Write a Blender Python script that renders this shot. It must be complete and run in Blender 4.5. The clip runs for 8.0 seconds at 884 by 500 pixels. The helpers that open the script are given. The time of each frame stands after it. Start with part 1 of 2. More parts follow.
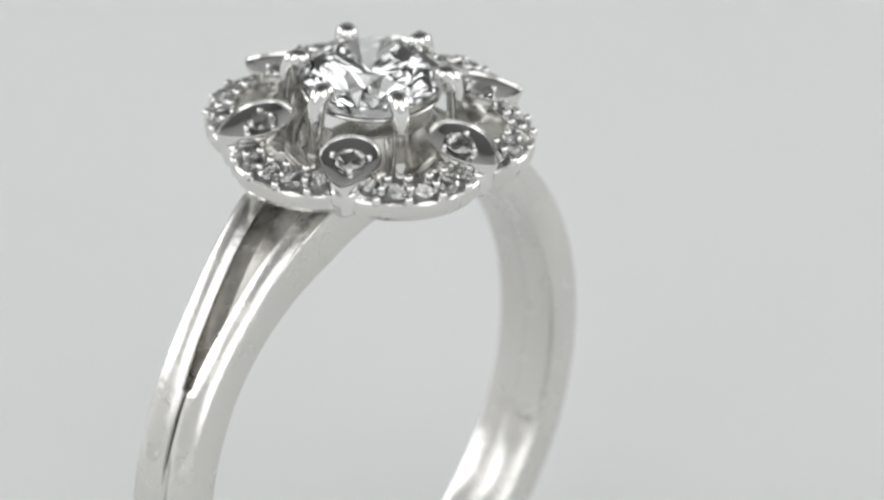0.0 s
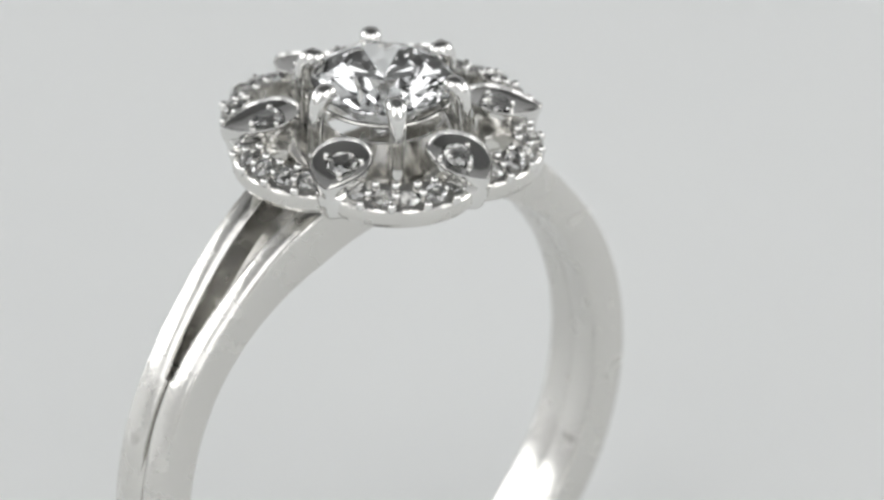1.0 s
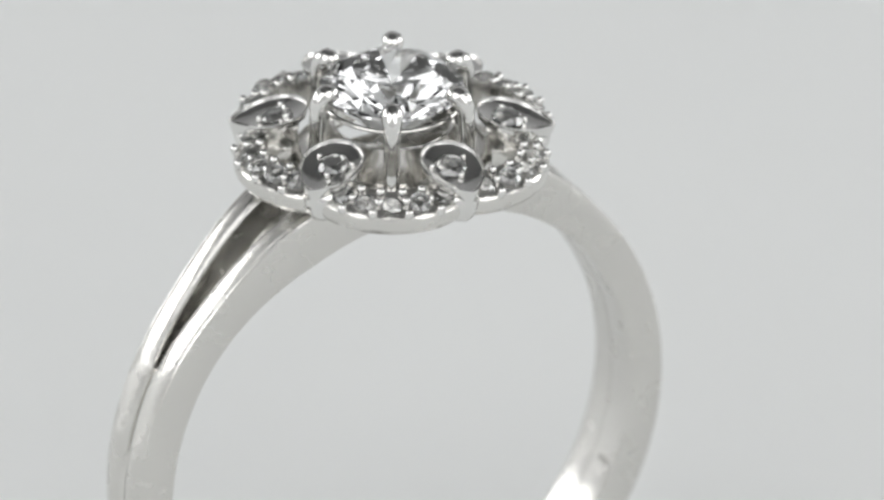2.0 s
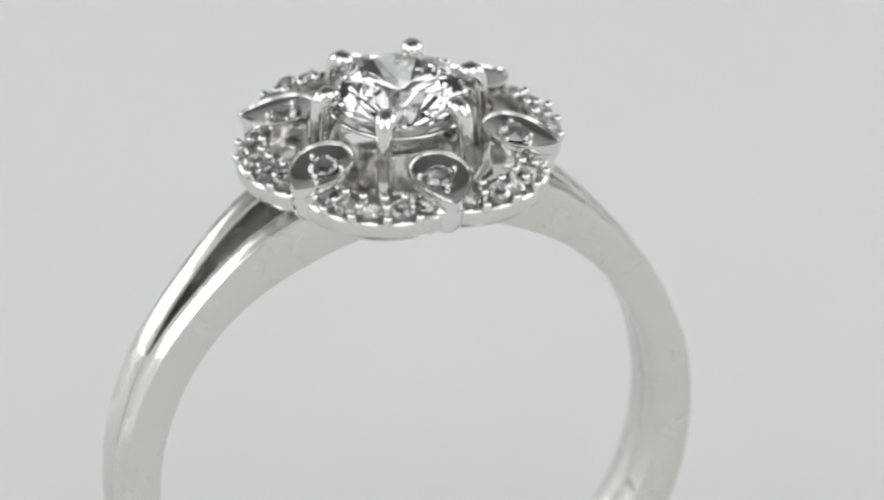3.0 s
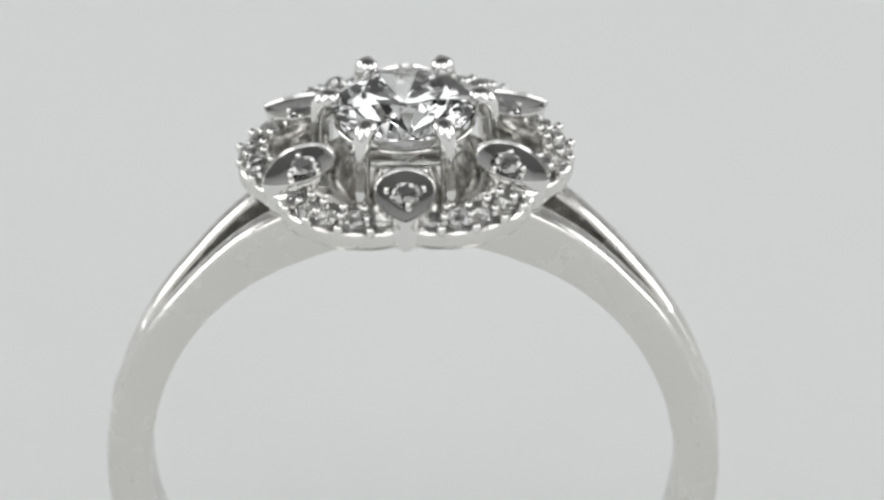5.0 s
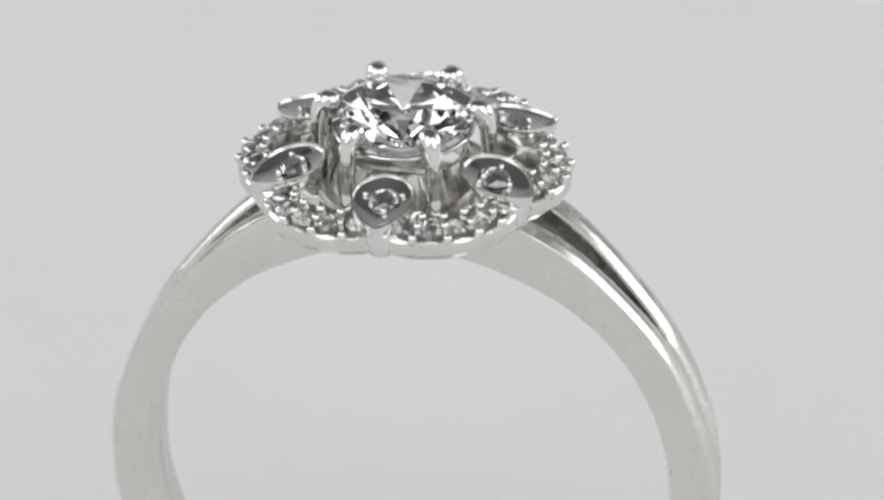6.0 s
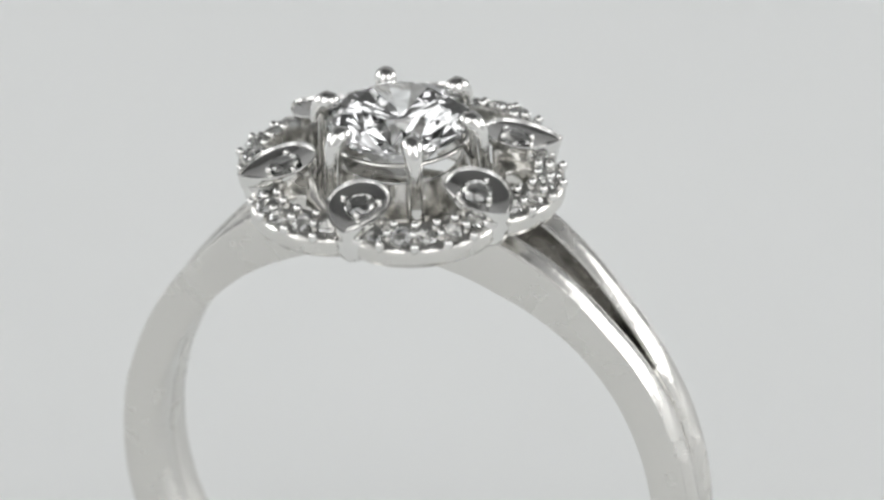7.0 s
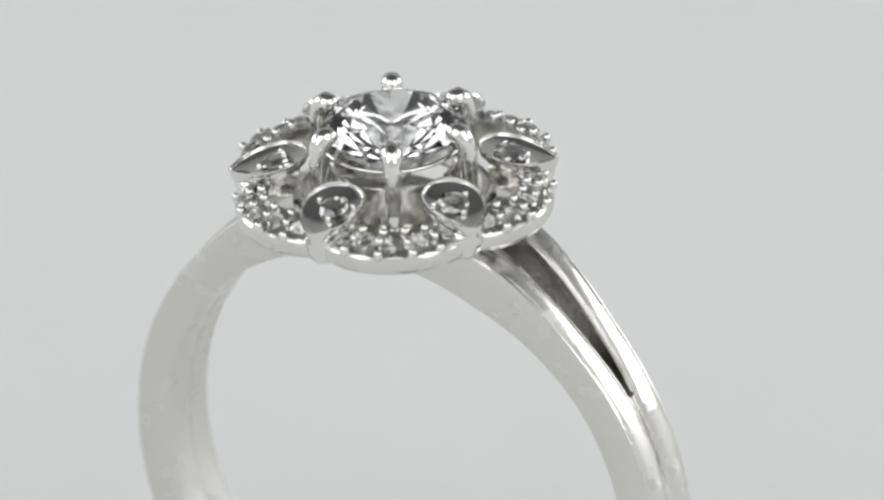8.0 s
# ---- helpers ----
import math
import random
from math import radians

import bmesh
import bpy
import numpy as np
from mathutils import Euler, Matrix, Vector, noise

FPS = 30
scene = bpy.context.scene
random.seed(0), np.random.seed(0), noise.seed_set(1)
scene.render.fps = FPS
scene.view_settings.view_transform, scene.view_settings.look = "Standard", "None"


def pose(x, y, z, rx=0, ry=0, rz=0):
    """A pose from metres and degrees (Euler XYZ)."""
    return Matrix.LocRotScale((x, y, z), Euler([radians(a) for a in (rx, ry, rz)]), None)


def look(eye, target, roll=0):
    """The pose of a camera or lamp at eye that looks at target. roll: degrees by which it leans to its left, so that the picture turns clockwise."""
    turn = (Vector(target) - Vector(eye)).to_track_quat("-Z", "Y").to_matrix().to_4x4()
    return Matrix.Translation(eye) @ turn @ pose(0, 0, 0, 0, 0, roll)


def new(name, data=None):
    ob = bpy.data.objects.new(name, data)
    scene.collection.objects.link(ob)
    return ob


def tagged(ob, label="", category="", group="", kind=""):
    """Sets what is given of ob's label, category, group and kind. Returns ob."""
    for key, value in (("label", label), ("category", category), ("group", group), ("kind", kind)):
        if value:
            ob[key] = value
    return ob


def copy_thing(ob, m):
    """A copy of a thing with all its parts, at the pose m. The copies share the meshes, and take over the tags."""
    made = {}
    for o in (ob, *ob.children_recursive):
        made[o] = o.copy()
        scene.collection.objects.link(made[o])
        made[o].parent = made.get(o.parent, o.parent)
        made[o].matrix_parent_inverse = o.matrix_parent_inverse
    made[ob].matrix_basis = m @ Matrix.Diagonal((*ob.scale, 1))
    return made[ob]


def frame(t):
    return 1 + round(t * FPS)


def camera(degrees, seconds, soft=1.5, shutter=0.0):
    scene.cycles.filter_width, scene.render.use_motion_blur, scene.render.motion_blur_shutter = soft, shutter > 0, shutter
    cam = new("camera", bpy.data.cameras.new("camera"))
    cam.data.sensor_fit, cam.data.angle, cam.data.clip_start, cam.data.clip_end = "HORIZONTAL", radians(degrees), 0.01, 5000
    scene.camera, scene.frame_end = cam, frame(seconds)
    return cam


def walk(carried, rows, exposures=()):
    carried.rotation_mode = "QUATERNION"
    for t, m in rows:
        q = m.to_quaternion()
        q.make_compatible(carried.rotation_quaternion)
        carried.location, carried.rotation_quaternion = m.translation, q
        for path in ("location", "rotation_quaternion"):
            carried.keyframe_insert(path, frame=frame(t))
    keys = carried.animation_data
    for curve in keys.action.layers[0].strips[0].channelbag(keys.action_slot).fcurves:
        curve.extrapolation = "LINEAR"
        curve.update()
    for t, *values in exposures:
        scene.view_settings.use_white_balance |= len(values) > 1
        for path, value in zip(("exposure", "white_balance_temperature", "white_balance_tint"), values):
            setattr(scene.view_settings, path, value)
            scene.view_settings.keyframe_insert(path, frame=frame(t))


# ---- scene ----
# Lengths of the ring are in its own unit U, with z = 0 at the tops of the claws.
U = 0.00092
BASE = -25.40          # underside of the band in that unit
HEAD = 25.52           # height of the claw tops over the table, on the turning axis

# ---- camera ----
cam = camera(7.135, 8.0, soft=2.6)
EYE = pose(7.045 * U, -220.563 * U, (105.352 + HEAD) * U, 63.239, -0.443, 0.873)
walk(cam, [(0.0, EYE), (8.0, EYE)])
cam.data.dof.use_dof = True
cam.data.dof.focus_distance = 243.0 * U
cam.data.dof.aperture_fstop = 80.0

# ---- light ----
world = bpy.data.worlds.new("studio")
scene.world = world
world.use_nodes = True
world.node_tree.nodes["Background"].inputs[0].default_value = (0.9, 0.95, 1.0, 1)
world.node_tree.nodes["Background"].inputs[1].default_value = 0.2
scene.view_settings.exposure = 0.0


def softbox(name, eye, target, sx, sy, watts, colour=(1, 1, 1)):
    d = bpy.data.lights.new(name, "AREA")
    d.shape, d.size, d.size_y, d.energy, d.color = "RECTANGLE", sx, sy, watts, colour
    ob = new(name, d)
    ob.matrix_world = look(eye, target)
    return ob


for side, watts in ((-1, 1.015), (1, 1.055)):
    # front pair: unseen, added to brighten the centre stone
    softbox("unseen_softbox", (side * 0.34, -0.43, 0.40), (0, 0.0, 0.02), 0.54, 0.70, 2.0 * watts)
    # side pair: unseen, placed for the low highlights along the rails
    softbox("unseen_softbox", (side * 0.57, 0.17, 0.19), (0, 0.10, 0.02), 0.50, 0.26, 1.45 * watts)


# ---- materials ----
def material(name):
    m = bpy.data.materials.new(name)
    m.use_nodes = True
    nt = m.node_tree
    return m, nt, nt.nodes["Principled BSDF"]


def noise_node(nt, scale, detail=4.0):
    co = nt.nodes.new("ShaderNodeTexCoord")
    n = nt.nodes.new("ShaderNodeTexNoise")
    n.inputs["Scale"].default_value = scale
    n.inputs["Detail"].default_value = detail
    nt.links.new(co.outputs["Object"], n.inputs["Vector"])
    return n


def ramp(nt, src, lo, hi, a=0.3, b=0.7):
    r = nt.nodes.new("ShaderNodeMapRange")
    r.inputs["From Min"].default_value, r.inputs["From Max"].default_value = a, b
    r.inputs["To Min"].default_value, r.inputs["To Max"].default_value = lo, hi
    nt.links.new(src, r.inputs["Value"])
    return r.outputs["Result"]


def bump(nt, bsdf, src, strength, dist):
    b = nt.nodes.new("ShaderNodeBump")
    b.inputs["Strength"].default_value, b.inputs["Distance"].default_value = strength, dist
    nt.links.new(src, b.inputs["Height"])
    nt.links.new(b.outputs["Normal"], bsdf.inputs["Normal"])


def metal(name, colour, r0, r1, relief, wavy=0.0):
    m, nt, b = material(name)
    b.inputs["Metallic"].default_value = 1.0
    b.inputs["Base Color"].default_value = (*colour, 1)
    n = noise_node(nt, 900.0)
    nt.links.new(ramp(nt, n.outputs["Fac"], r0, r1), b.inputs["Roughness"])
    f = noise_node(nt, 4500.0, 3.0)
    w = noise_node(nt, 420.0, 2.0)
    mix = nt.nodes.new("ShaderNodeMath")
    mix.operation = "MULTIPLY_ADD"
    mix.inputs[1].default_value = wavy
    nt.links.new(w.outputs["Fac"], mix.inputs[0])
    nt.links.new(f.outputs["Fac"], mix.inputs[2])
    bump(nt, b, mix.outputs[0], relief, 0.00003)
    return m


WHITE_GOLD = metal("white_gold", (0.75, 0.737, 0.71), 0.13, 0.24, 0.10)
SATIN_GOLD = metal("satin_white_gold", (0.665, 0.655, 0.63), 0.15, 0.33, 0.26, 1.0)
BRIGHT_GOLD = metal("bright_white_gold", (0.72, 0.715, 0.70), 0.05, 0.11, 0.07, 1.5)

DIAMOND, _nt, _b = material("diamond")
_b.inputs["Base Color"].default_value = (0.985, 0.993, 1, 1)
_b.inputs["Roughness"].default_value = 0.0
_b.inputs["IOR"].default_value = 2.42
_b.inputs["Transmission Weight"].default_value = 1.0

ENGRAVED = metal("engraved_white_gold", (0.45, 0.44, 0.42), 0.40, 0.60, 0.4)

SWEEP, _nt, _b = material("white_acrylic")
_n = noise_node(_nt, 14.0)
_mix = _nt.nodes.new("ShaderNodeMix")
_mix.data_type = "RGBA"
_mix.inputs["A"].default_value = (0.780, 0.795, 0.79, 1)
_mix.inputs["B"].default_value = (0.81, 0.826, 0.822, 1)
_nt.links.new(_n.outputs["Fac"], _mix.inputs["Factor"])
_nt.links.new(_mix.outputs["Result"], _b.inputs["Base Color"])
_b.inputs["Roughness"].default_value = 0.55
bump(_nt, _b, noise_node(_nt, 900.0).outputs["Fac"], 0.05, 0.0002)


def cloth(name, v):
    m, nt, b = material(name)
    b.inputs["Base Color"].default_value = (v, v, v, 1)
    b.inputs["Roughness"].default_value = 0.85
    bump(nt, b, noise_node(nt, 30.0).outputs["Fac"], 0.2, 0.004)
    return m


# Cloths of the added enclosure, out of view; each grey sets what the ring reflects.
UNSEEN_SIDE = cloth("unseen_side_cloth", 0.70)
UNSEEN_BACK = cloth("unseen_back_cloth", 0.42)
UNSEEN_TOP = cloth("unseen_top_cloth", 0.15)
UNSEEN_FRONT = cloth("unseen_front_cloth", 0.78)


# ---- mesh helpers ----
def part(name, bm, mat, parent, label="", smooth=True):
    me = bpy.data.meshes.new(name)
    bm.normal_update()
    bm.to_mesh(me)
    bm.free()
    me.materials.append(mat)
    for f in me.polygons:
        f.use_smooth = smooth
    return place(name, me, parent, label)


def place(name, me, parent, label="", m=None):
    ob = new(name, me)
    ob.parent = parent
    if m is not None:
        ob.matrix_basis = m
    if label:
        tagged(ob, label)
    return ob


def loft(bm, rings, closed=True, caps=False):
    """Faces between rows of points of equal length."""
    rows = [[bm.verts.new(Vector(p) * U) for p in r] for r in rings]
    n = len(rows[0])
    for a, b in zip(rows, rows[1:]):
        for i in range(n if closed else n - 1):
            j = (i + 1) % n
            bm.faces.new((a[i], a[j], b[j], b[i]))
    if caps:
        bm.faces.new(rows[0][::-1])
        bm.faces.new(rows[-1])
    return rows


def outward(bm):
    bmesh.ops.recalc_face_normals(bm, faces=bm.faces)


def sharpen(me, degrees):
    me.set_sharp_from_angle(angle=radians(degrees))


def ease(x):
    x = max(0.0, min(1.0, x))
    return x * x * (3 - 2 * x)


# ---- setting ----
def slab(name, size, m, mat, label):
    bm = bmesh.new()
    bmesh.ops.create_cube(bm, size=1.0)
    bmesh.ops.scale(bm, vec=size, verts=bm.verts)
    bmesh.ops.bevel(bm, geom=bm.edges[:], offset=0.002, segments=1, affect="EDGES")
    bm.transform(m)
    ob = part(name, bm, mat, None, smooth=False)
    return tagged(ob, label, kind="structure")


slab("ground", (1.2, 1.2, 0.02), pose(0, 0, -0.01), SWEEP, "seamless pale grey-white acrylic table surface")
# Walls and top are unseen, added to close the place and shape the light.
slab("wall_north", (1.2, 0.02, 0.8), pose(0, 0.61, 0.40), UNSEEN_BACK, "unseen grey cloth back of a light tent, added to tone reflections")
slab("wall_south", (1.2, 0.02, 0.8), pose(0, -0.61, 0.40), UNSEEN_FRONT, "unseen pale cloth front of a light tent, added to brighten the stone")
slab("wall_east", (0.02, 1.2, 0.8), pose(0.61, 0, 0.40), UNSEEN_SIDE, "unseen pale grey cloth side of a light tent, added for fill light")
slab("wall_west", (0.02, 1.2, 0.8), pose(-0.61, 0, 0.40), UNSEEN_SIDE, "unseen pale grey cloth side of a light tent, added for fill light")
slab("ceiling", (1.24, 1.24, 0.02), pose(0, 0, 0.81), UNSEEN_TOP, "unseen dark grey cloth top of a light tent, added to darken reflections")


# ---- the ring ----
ring = tagged(new("diamond_ring"), "white gold flower halo diamond ring with a split shank", "ring")
GO = pose(0, 0, -BASE * U)          # part space to the ring's base
SHIFT = pose(0.052 * U, 0.076 * U, 0, 0, 0, -0.858)     # the shank sits a little askew under the head
RC = -14.36                         # centre of the finger hole
RIN = 9.53
OVAL = 0.972                        # the hole is a little narrower than high


def band(d):
    """Half width, crest, half gap, valley depth and hollow of the rails' tops, d degrees from the top."""
    end = 61.8 if d < 0 else 58.6        # where the split closes on either side
    d = abs(d)
    s = max(0.0, min(1.0, (end - d) / 37))
    w = 1.28 + 0.47 * max(0.0, min(1.0, (62 - d) / 37)) ** 1.6
    crest = 11.13 + 0.52 * ease((50 - d) / 30) - 0.10 * ease((d - 100) / 60)
    if d < 40:
        crest = min(crest, 11.38 / math.cos(radians(d)))
    g = 0.15 + 0.60 * s ** 1.1 if d < end else 0.05
    depth = 0.45 * (1 - ease((d - end - 6) / 16))
    if d < end:
        depth = 0.95 + 0.25 * ease((end - d) / 10)
    hollow = 0.09 * (1 - ease((d - 73) / 4.0))
    return w, crest, g, depth, hollow


def rail(d):
    """Outline of the rail on the near side: foot, flank, crisp rim, hollowed top and inner edge."""
    w, crest, g, depth, hollow = band(d)
    lip = min(depth, 0.20)
    cut = min(0.11, (w - g) * 0.12)
    prof = [(-w + 0.20, RIN), (-w + 0.05, RIN + 0.05), (-w, RIN + 0.20), (-w, crest - 0.30), (-w + 0.015, crest - 0.24), (-w + cut * 0.6, crest - 0.170)]
    for i in range(13):
        u = i / 12.0
        k = (2 * u - 1) ** 2
        prof.append((-w + cut + (w - g - 2 * cut) * u, crest - 0.17 * k - hollow * (1 - k) ** 1.3))
    prof += [(-g - cut * 0.5, crest - 0.15 - lip * 0.20), (-g - 0.012, crest - 0.15 - lip * 0.6), (-g, crest - 0.15 - lip)]
    return prof


def shank():
    bm = bmesh.new()

    def bent(prof, a):
        return [(math.sin(a) * r * OVAL, y, RC + math.cos(a) * r) for y, r in prof]

    # two rails that run all the way round
    n = 720
    for side in (1, -1):
        rings = []
        for k in range(n):
            a = 2 * math.pi * k / n
            d = math.degrees(math.atan2(math.sin(a), math.cos(a)))
            g = band(d)[2]
            prof = rail(d) + [(-g, RIN + 0.6), (-g, RIN + 0.02), (-g - 0.1, RIN)]
            rings.append(bent([(side * y, r) for y, r in prof], a))
        rings.append(rings[0])
        loft(bm, rings)
    # the valley between them, open under the head
    rings = []
    for k in range(645):
        a = radians(19 + 322.0 * k / 644)
        d = math.degrees(math.atan2(math.sin(a), math.cos(a)))
        w, crest, g, depth, hollow = band(d)
        top = crest - 0.15 - depth
        sag = 0.16 * min(1.0, g)
        rings.append(bent([(-g - 0.12, RIN + 0.03), (-g - 0.12, top + sag), (-g * 0.6, top), (g * 0.6, top), (g + 0.12, top + sag), (g + 0.12, RIN + 0.03)], a))
    loft(bm, rings, caps=True)
    bmesh.ops.remove_doubles(bm, verts=bm.verts, dist=1e-8)
    outward(bm)
    ob = part("shank", bm, SATIN_GOLD, ring, "polished split shank with two diverging rails")
    sharpen(ob.data, 27)
    ob.matrix_basis = GO @ SHIFT
    return ob


def brilliant_mesh(name, r, mat):
    """A round brilliant of girdle radius r, girdle at z = 0: table, stars, kites, girdle, pavilion."""
    bm = bmesh.new()

    def ringof(rad, z, count, turn):
        return [bm.verts.new(Vector((rad * r * math.cos(turn + 2 * math.pi * i / count), rad * r * math.sin(turn + 2 * math.pi * i / count), z * r)) * U) for i in range(count)]

    e = math.pi / 8
    table = ringof(0.57, 0.29, 8, 0)
    star = ringof(0.80, 0.184, 8, e)
    gt = ringof(1.0, 0.02, 16, 0)
    gb = ringof(1.0, -0.02, 16, 0)
    low = ringof(0.22, -0.708, 8, e)
    culet = bm.verts.new(Vector((0, 0, -0.883 * r)) * U)
    bm.faces.new(table)
    for i in range(8):
        j = (i + 1) % 8
        bm.faces.new((table[i], star[i], table[j]))
        bm.faces.new((star[i - 1], gt[2 * i], star[i], table[i]))
        bm.faces.new((star[i], gt[2 * i], gt[2 * i + 1]))
        bm.faces.new((star[i], gt[2 * i + 1], gt[(2 * i + 2) % 16]))
        bm.faces.new((low[i], gb[2 * i + 1], gb[2 * i]))
        bm.faces.new((low[i], gb[(2 * i + 2) % 16], gb[2 * i + 1]))
        bm.faces.new((low[i - 1], low[i], gb[2 * i]))
        bm.faces.new((culet, low[i], low[i - 1]))
    for i in range(16):
        j = (i + 1) % 16
        bm.faces.new((gb[i], gb[j], gt[j], gt[i]))
    outward(bm)
    me = bpy.data.meshes.new(name)
    bm.to_mesh(me)
    bm.free()
    me.materials.append(mat)
    return me


def tube(bm, pts, radii, seg=12):
    """A round bar along points, with domed ends."""
    pts = [Vector(p) for p in pts]
    rings = []
    up = Vector((0.31, 0.17, 0.93))
    for i, p in enumerate(pts):
        t = (pts[min(i + 1, len(pts) - 1)] - pts[max(i - 1, 0)]).normalized()
        x = t.cross(up)
        if x.length < 0.05:
            x = t.cross(Vector((1, 0, 0)))
        x.normalize()
        y = t.cross(x)
        rings.append([p + (x * math.cos(2 * math.pi * k / seg) + y * math.sin(2 * math.pi * k / seg)) * radii[i] for k in range(seg)])
    return loft(bm, rings, caps=True)


def spin_mesh(name, prof, mat, seg=20):
    """A turned solid from (radius, z) pairs."""
    bm = bmesh.new()
    loft(bm, [[(r * math.cos(2 * math.pi * k / seg), r * math.sin(2 * math.pi * k / seg), z) for k in range(seg)] for r, z in prof], caps=True)
    outward(bm)
    me = bpy.data.meshes.new(name)
    bm.to_mesh(me)
    bm.free()
    me.materials.append(mat)
    for f in me.polygons:
        f.use_smooth = True
    return me


def claw():
    """One claw of the basket on the +x side: post, elbow and rounded tip over the girdle."""
    bm = bmesh.new()
    path = [(3.00, 0, -3.0), (2.99, 0, -2.1), (2.98, 0, -1.3), (2.96, 0, -0.85), (2.93, 0, -0.52), (2.86, 0, -0.27), (2.76, 0, -0.11), (2.64, 0, -0.04), (2.50, 0, -0.07), (2.38, 0, -0.16), (2.31, 0, -0.23), (2.28, 0, -0.27)]
    tube(bm, path, [0.30, 0.29, 0.29, 0.30, 0.32, 0.34, 0.37, 0.39, 0.38, 0.31, 0.18, 0.03], 24)
    outward(bm)
    ob = part("claw", bm, BRIGHT_GOLD, ring, "rounded claw tip over the stone")
    return ob


def around(ob, first=0):
    """Six places at sixty degrees round the head."""
    for k in range(6):
        m = GO @ pose(0, 0, 0, 0, 0, first + 60 * k)
        if k == 0:
            ob.matrix_basis = m
        else:
            copy_thing(ob, m)


def gallery():
    bm = bmesh.new()
    for rad, wide, z, t in ((2.36, 0.10, -0.88, 0.08), (2.95, 0.50, -2.93, 0.13)):
        rows = []
        for k in range(97):
            a = 2 * math.pi * k / 96
            rows.append([((rad + wide * math.cos(b)) * math.cos(a), (rad + wide * math.cos(b)) * math.sin(a), z + t * math.sin(b)) for b in [2 * math.pi * i / 12 for i in range(12)]])
        loft(bm, rows)
    bmesh.ops.remove_doubles(bm, verts=bm.verts, dist=1e-7)
    outward(bm)
    ob = part("gallery_rail", bm, WHITE_GOLD, ring)
    ob.matrix_basis = GO


def basket():
    """The cup under the stone, open above and below."""
    bm = bmesh.new()
    prof = [(2.02, -1.72), (2.10, -1.67), (2.19, -1.71), (2.50, -2.45), (2.62, -2.88), (2.50, -2.94), (2.36, -2.45)]
    rows = []
    for k in range(97):
        a = 2 * math.pi * k / 96
        rows.append([(r * math.cos(a), r * math.sin(a), z) for r, z in prof])
    loft(bm, rows)
    bmesh.ops.remove_doubles(bm, verts=bm.verts, dist=1e-7)
    outward(bm)
    ob = part("basket", bm, WHITE_GOLD, ring, "flared cup under the centre stone")
    sharpen(ob.data, 40)
    ob.matrix_basis = GO


PETAL_IN, PETAL_OUT, PETAL_HALF = -1.40, 1.46, 1.10


def petal_outline(n, grow=0.0):
    """Leaf outline in (along, across): round inner end, pointed outer end; grow draws it in."""
    pts = []
    for i in range(n):
        t = 2 * math.pi * i / n
        u = (1 + math.cos(t)) / 2
        half = PETAL_HALF * 2.45 * u ** 0.54 * (1 - u) ** 0.76
        x = PETAL_IN + (PETAL_OUT - PETAL_IN) * u
        pts.append((x * (1 - grow / 1.42), math.copysign(half, math.sin(t)) * (1 - grow / PETAL_HALF)))
    return pts


SMALL = brilliant_mesh("pave_stone", 0.385, DIAMOND)
MEDIUM = brilliant_mesh("petal_stone", 0.56, DIAMOND)
BEAD = spin_mesh("bead", [(0.14, -0.22), (0.165, -0.1), (0.17, 0.0), (0.14, 0.09), (0.08, 0.145), (0.01, 0.165)], BRIGHT_GOLD, 10)
GRAIN = spin_mesh("bead", [(0.10, -0.10), (0.115, -0.04), (0.11, 0.03), (0.08, 0.08), (0.04, 0.105), (0.01, 0.11)], BRIGHT_GOLD, 10)
FISHTAIL = spin_mesh("small_claw", [(0.06, -0.50), (0.12, -0.34), (0.165, -0.12), (0.17, 0.0), (0.14, 0.09), (0.07, 0.15), (0.01, 0.17)], BRIGHT_GOLD, 10)


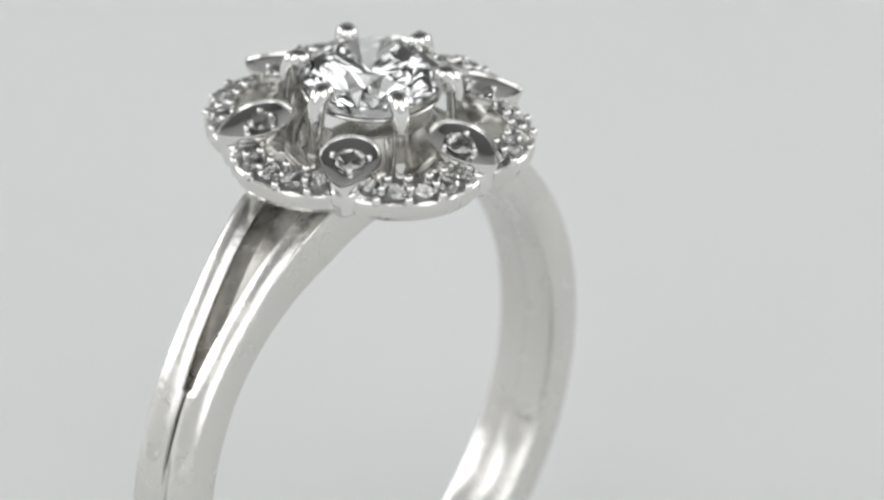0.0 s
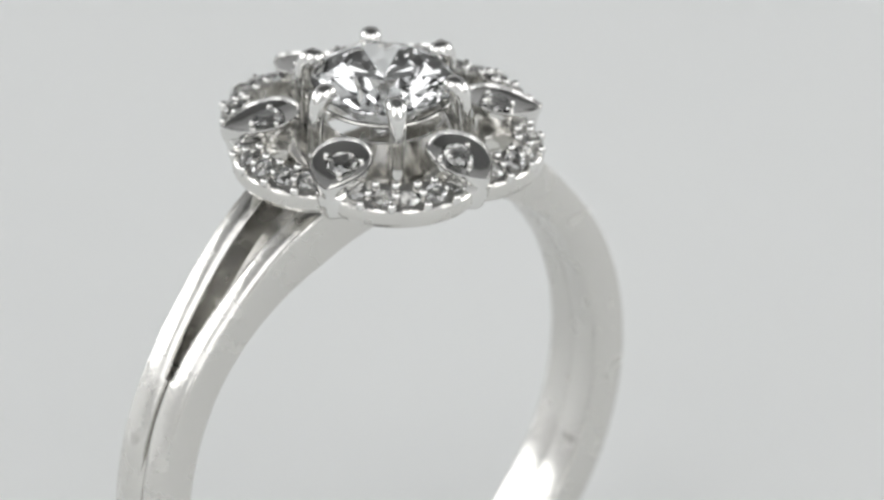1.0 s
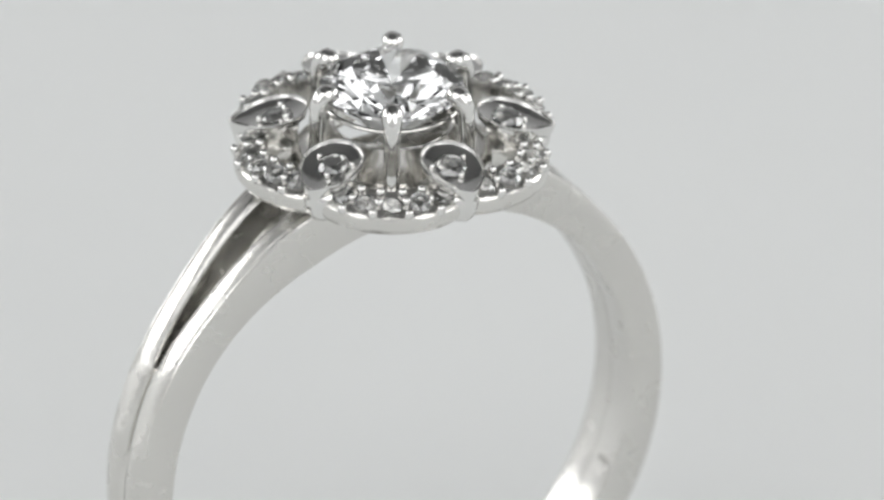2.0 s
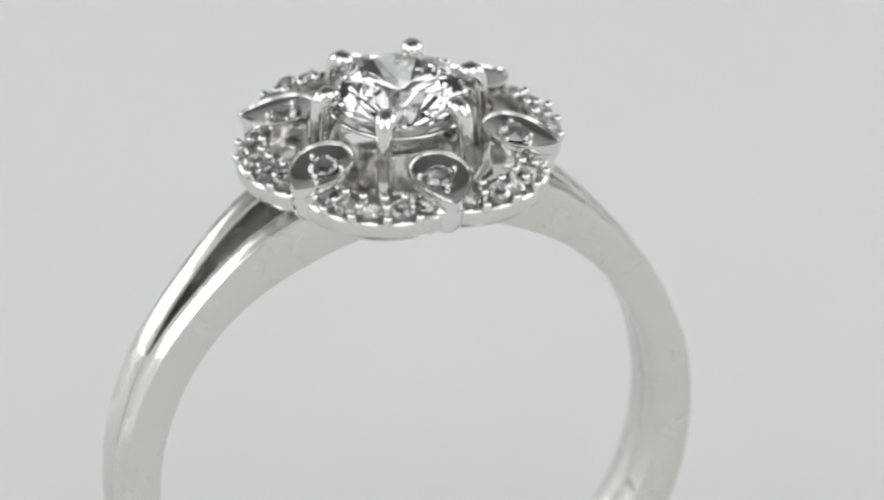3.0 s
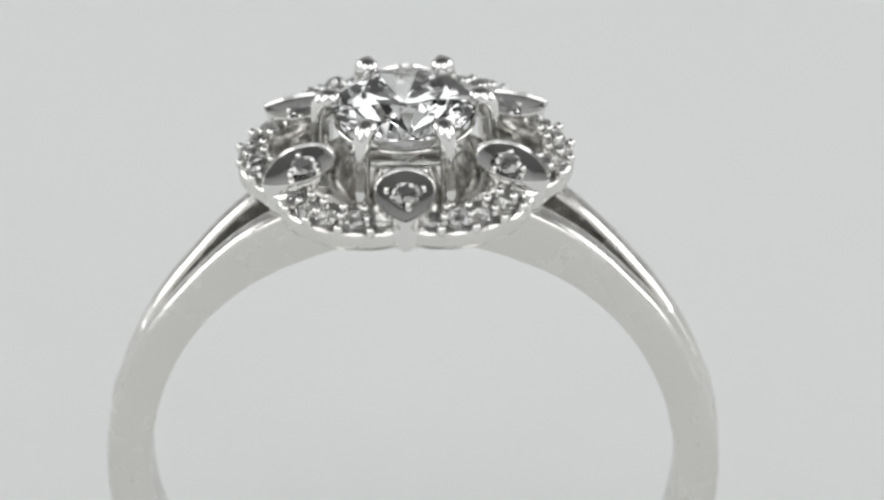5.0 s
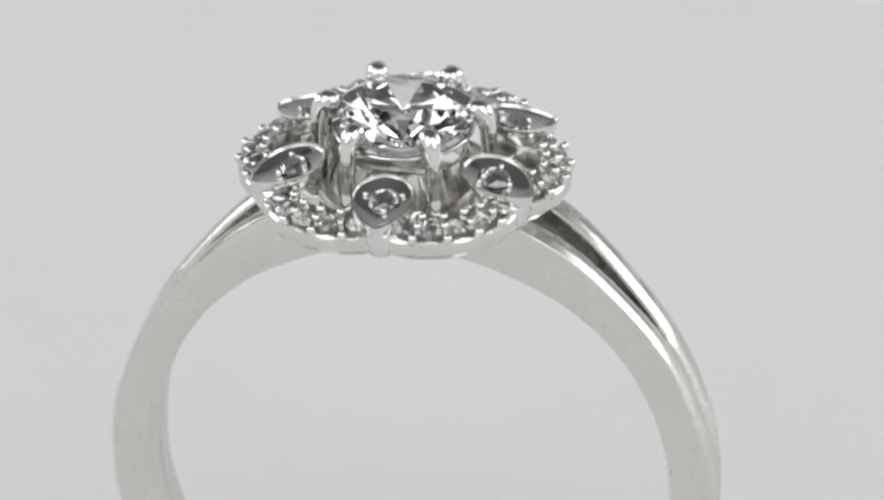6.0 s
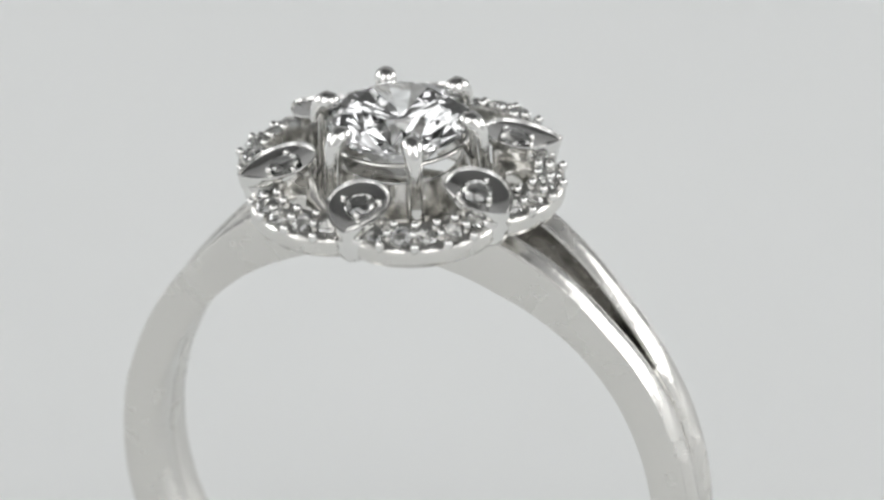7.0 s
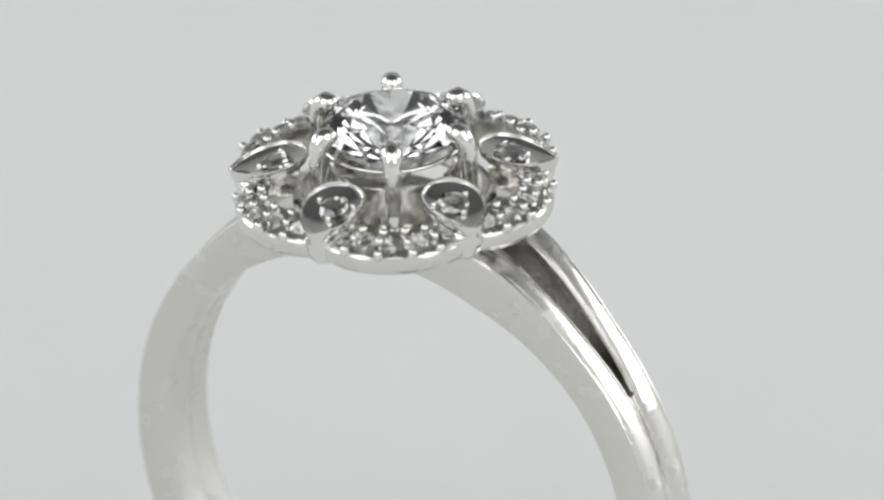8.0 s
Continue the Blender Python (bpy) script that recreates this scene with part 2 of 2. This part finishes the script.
def petal():
    """A leaf-shaped bezel on the +x side, sloping down to its tip, with a stone in its bowl."""
    n = 56
    slope = math.atan2(0.66, 2.80)
    cx, cz = 4.29, -1.43

    def lay(pts, dz, fx=1.0, fy=1.0, shift=0.0):
        out = []
        for x, y in pts:
            x = x * fx + shift
            out.append((cx + x * math.cos(slope) + dz * math.sin(slope), y * fy, cz - x * math.sin(slope) + dz * math.cos(slope)))
        return out

    def keel(z, back, wide, tip):
        """Level section of the upright wall under the tip, from back to tip."""
        out = []
        for x, y in petal_outline(n):
            u = (x - PETAL_IN) / (PETAL_OUT - PETAL_IN)
            out.append((cx + back + (tip - back) * u, y * wide, z))
        return out

    o = petal_outline(n)
    rings = [keel(-3.19, -0.20, 0.50, 0.90), keel(-3.04, -0.20, 0.66, 1.04), keel(-2.75, -0.22, 0.76, 1.15), keel(-2.36, -0.25, 0.76, 1.24),
             lay(o, -0.52, 0.86, 0.66, 0.15),
             lay(o, -0.34, 0.95, 0.88, 0.05),
             lay(o, -0.05, 1.0, 1.0), lay(petal_outline(n, 0.02), 0.0),
             lay(petal_outline(n, 0.055), 0.0), lay(petal_outline(n, 0.075), -0.03), lay(petal_outline(n, 0.085), -0.09),
             *[lay(petal_outline(n, 0.11 + 0.86 * q / 9), -0.11 - 0.13 * (1 - (1 - q / 9) ** 2.0)) for q in range(10)]]
    bm = bmesh.new()
    loft(bm, rings, caps=True)
    outward(bm)
    ob = part("petal", bm, BRIGHT_GOLD, ring, "leaf-shaped bezel petal holding a small stone")
    sharpen(ob.data, 50)
    tilt = pose(0, 0, 0, 0, math.degrees(slope), 0)

    def seat(x, y, dz):
        return pose(*(Vector((cx + x * math.cos(slope) + dz * math.sin(slope), y, cz - x * math.sin(slope) + dz * math.cos(slope))) * U)) @ tilt

    place("petal_stone", MEDIUM, ob, "small round brilliant stone", seat(-0.22, 0, -0.15) @ pose(0, 0, 0, 4, 0, 11))
    for x, y in ((0.36, 0.10), (-0.45, 0.62), (-0.40, -0.64)):
        place("bead", GRAIN, ob, "", seat(x, y, -0.15))
    return ob


def scallop(turn, body):
    """One bowed arm of the halo on the +x side, set with small stones."""
    ctr, rad, span, wide = 3.42, 1.84, 112, 1.18
    bm = bmesh.new()
    rows = []
    n = 96
    m = 7
    for k in range(n + 1):
        a = -span + 2 * span * k / n
        # the outer edge dips in between the small claws, where each stone shows
        dip = 0.5 - 0.5 * math.cos(2 * math.pi * (a + 84) / 24.0)
        a = radians(a)
        prof = [(-0.56, -2.10), (-0.50, -2.00), (0.46, -2.42 - 0.03 * dip), (0.535, -2.455 - 0.09 * dip), (0.555, -2.50 - 0.09 * dip), (0.565, -2.80), (0.54, -2.98), (0.40, -3.18), (0.12, -3.29), (-0.40, -3.29), (-0.56, -3.10)]
        rows.append([(ctr + (rad + x) * math.cos(a), (rad + x) * math.sin(a) * wide, z) for x, z in prof])
    if body is None:
        loft(bm, rows, caps=True)
        outward(bm)
        ob = part("halo_scallop", bm, SATIN_GOLD, ring, "bowed halo arm set with tiny stones")
        sharpen(ob.data, 24)
    else:
        bm.free()
        ob = place("halo_scallop", body, ring, "bowed halo arm set with tiny stones")
    ob.matrix_basis = GO @ pose(0, 0, 0.12 * U, 0, 0, turn)
    dice = random.Random(int(turn) + 7)

    def at(a, x, z):
        return Vector((ctr + (rad + x) * math.cos(a), (rad + x) * math.sin(a) * wide, z)) * U

    for k in range(m):
        a = radians(-72 + 24 * k)
        place("pave_stone", SMALL, ob, "", pose(*at(a + dice.uniform(-0.04, 0.04), 0.09 + dice.uniform(-0.05, 0.05), -2.15 + dice.uniform(-0.04, 0.04))) @ pose(0, 0, 0, 0, 0, math.degrees(a)) @ pose(0, 0, 0, dice.uniform(-14, 14), 25 + dice.uniform(-13, 13), dice.uniform(0, 45)))
    for k in range(m + 1):
        a = radians(-84 + 24 * k)
        out = math.degrees(a)
        for x, mesh, z, lean in ((0.51, FISHTAIL, -2.34, 26), (-0.34, BEAD, -1.96, 12), (0.08, BEAD, -2.12, 22)):
            place("small_claw" if mesh is FISHTAIL else "bead", mesh, ob, "", pose(*at(a + dice.uniform(-0.03, 0.03), x + dice.uniform(-0.04, 0.04), z + dice.uniform(-0.04, 0.03))) @ pose(0, 0, 0, 0, 0, out) @ pose(0, 0, 0, dice.uniform(-10, 10), lean + dice.uniform(-8, 8), 0))
    return ob


def hallmark():
    """A small stamped bar on the inside of the band."""
    bm = bmesh.new()
    rings = []
    for k in range(7):
        a = radians(110.6 + 1.4 * k / 6)
        rings.append([(math.sin(a) * r * OVAL, y, RC + math.cos(a) * r) for y, r in ((-1.0, RIN + 0.05), (-1.0, RIN - 0.012), (-0.35, RIN - 0.012), (-0.35, RIN + 0.05))])
    loft(bm, rings, caps=True)
    outward(bm)
    part("hallmark", bm, ENGRAVED, ring, "small dark stamp inside the band").matrix_basis = GO @ SHIFT


shank()
hallmark()
stone = place("centre_stone", brilliant_mesh("centre_stone", 2.52, DIAMOND), ring, "large round brilliant-cut clear diamond", GO @ pose(0, 0, -0.35 * U, 0, 0, 8))
gallery()
basket()
around(claw())
around(petal(), 30)
body = None
for k in range(6):
    body = scallop(60 * k, body).data


# ---- what moves ----
def motions():
    rows = []
    for k in range(17):
        t = 0.5 * k
        turn = 51.272 - 10.025 * t
        m = pose(0, 0, HEAD * U, 0, 0, turn) @ pose(3.206 * U, -0.025 * U, 0) @ pose(0, 0, 0, 3.074, 0, 0) @ pose(0, 0, 0, 0, -1.344, 0) @ pose(0, 0, BASE * U)
        rows.append((t, m))
    walk(ring, rows)


motions()
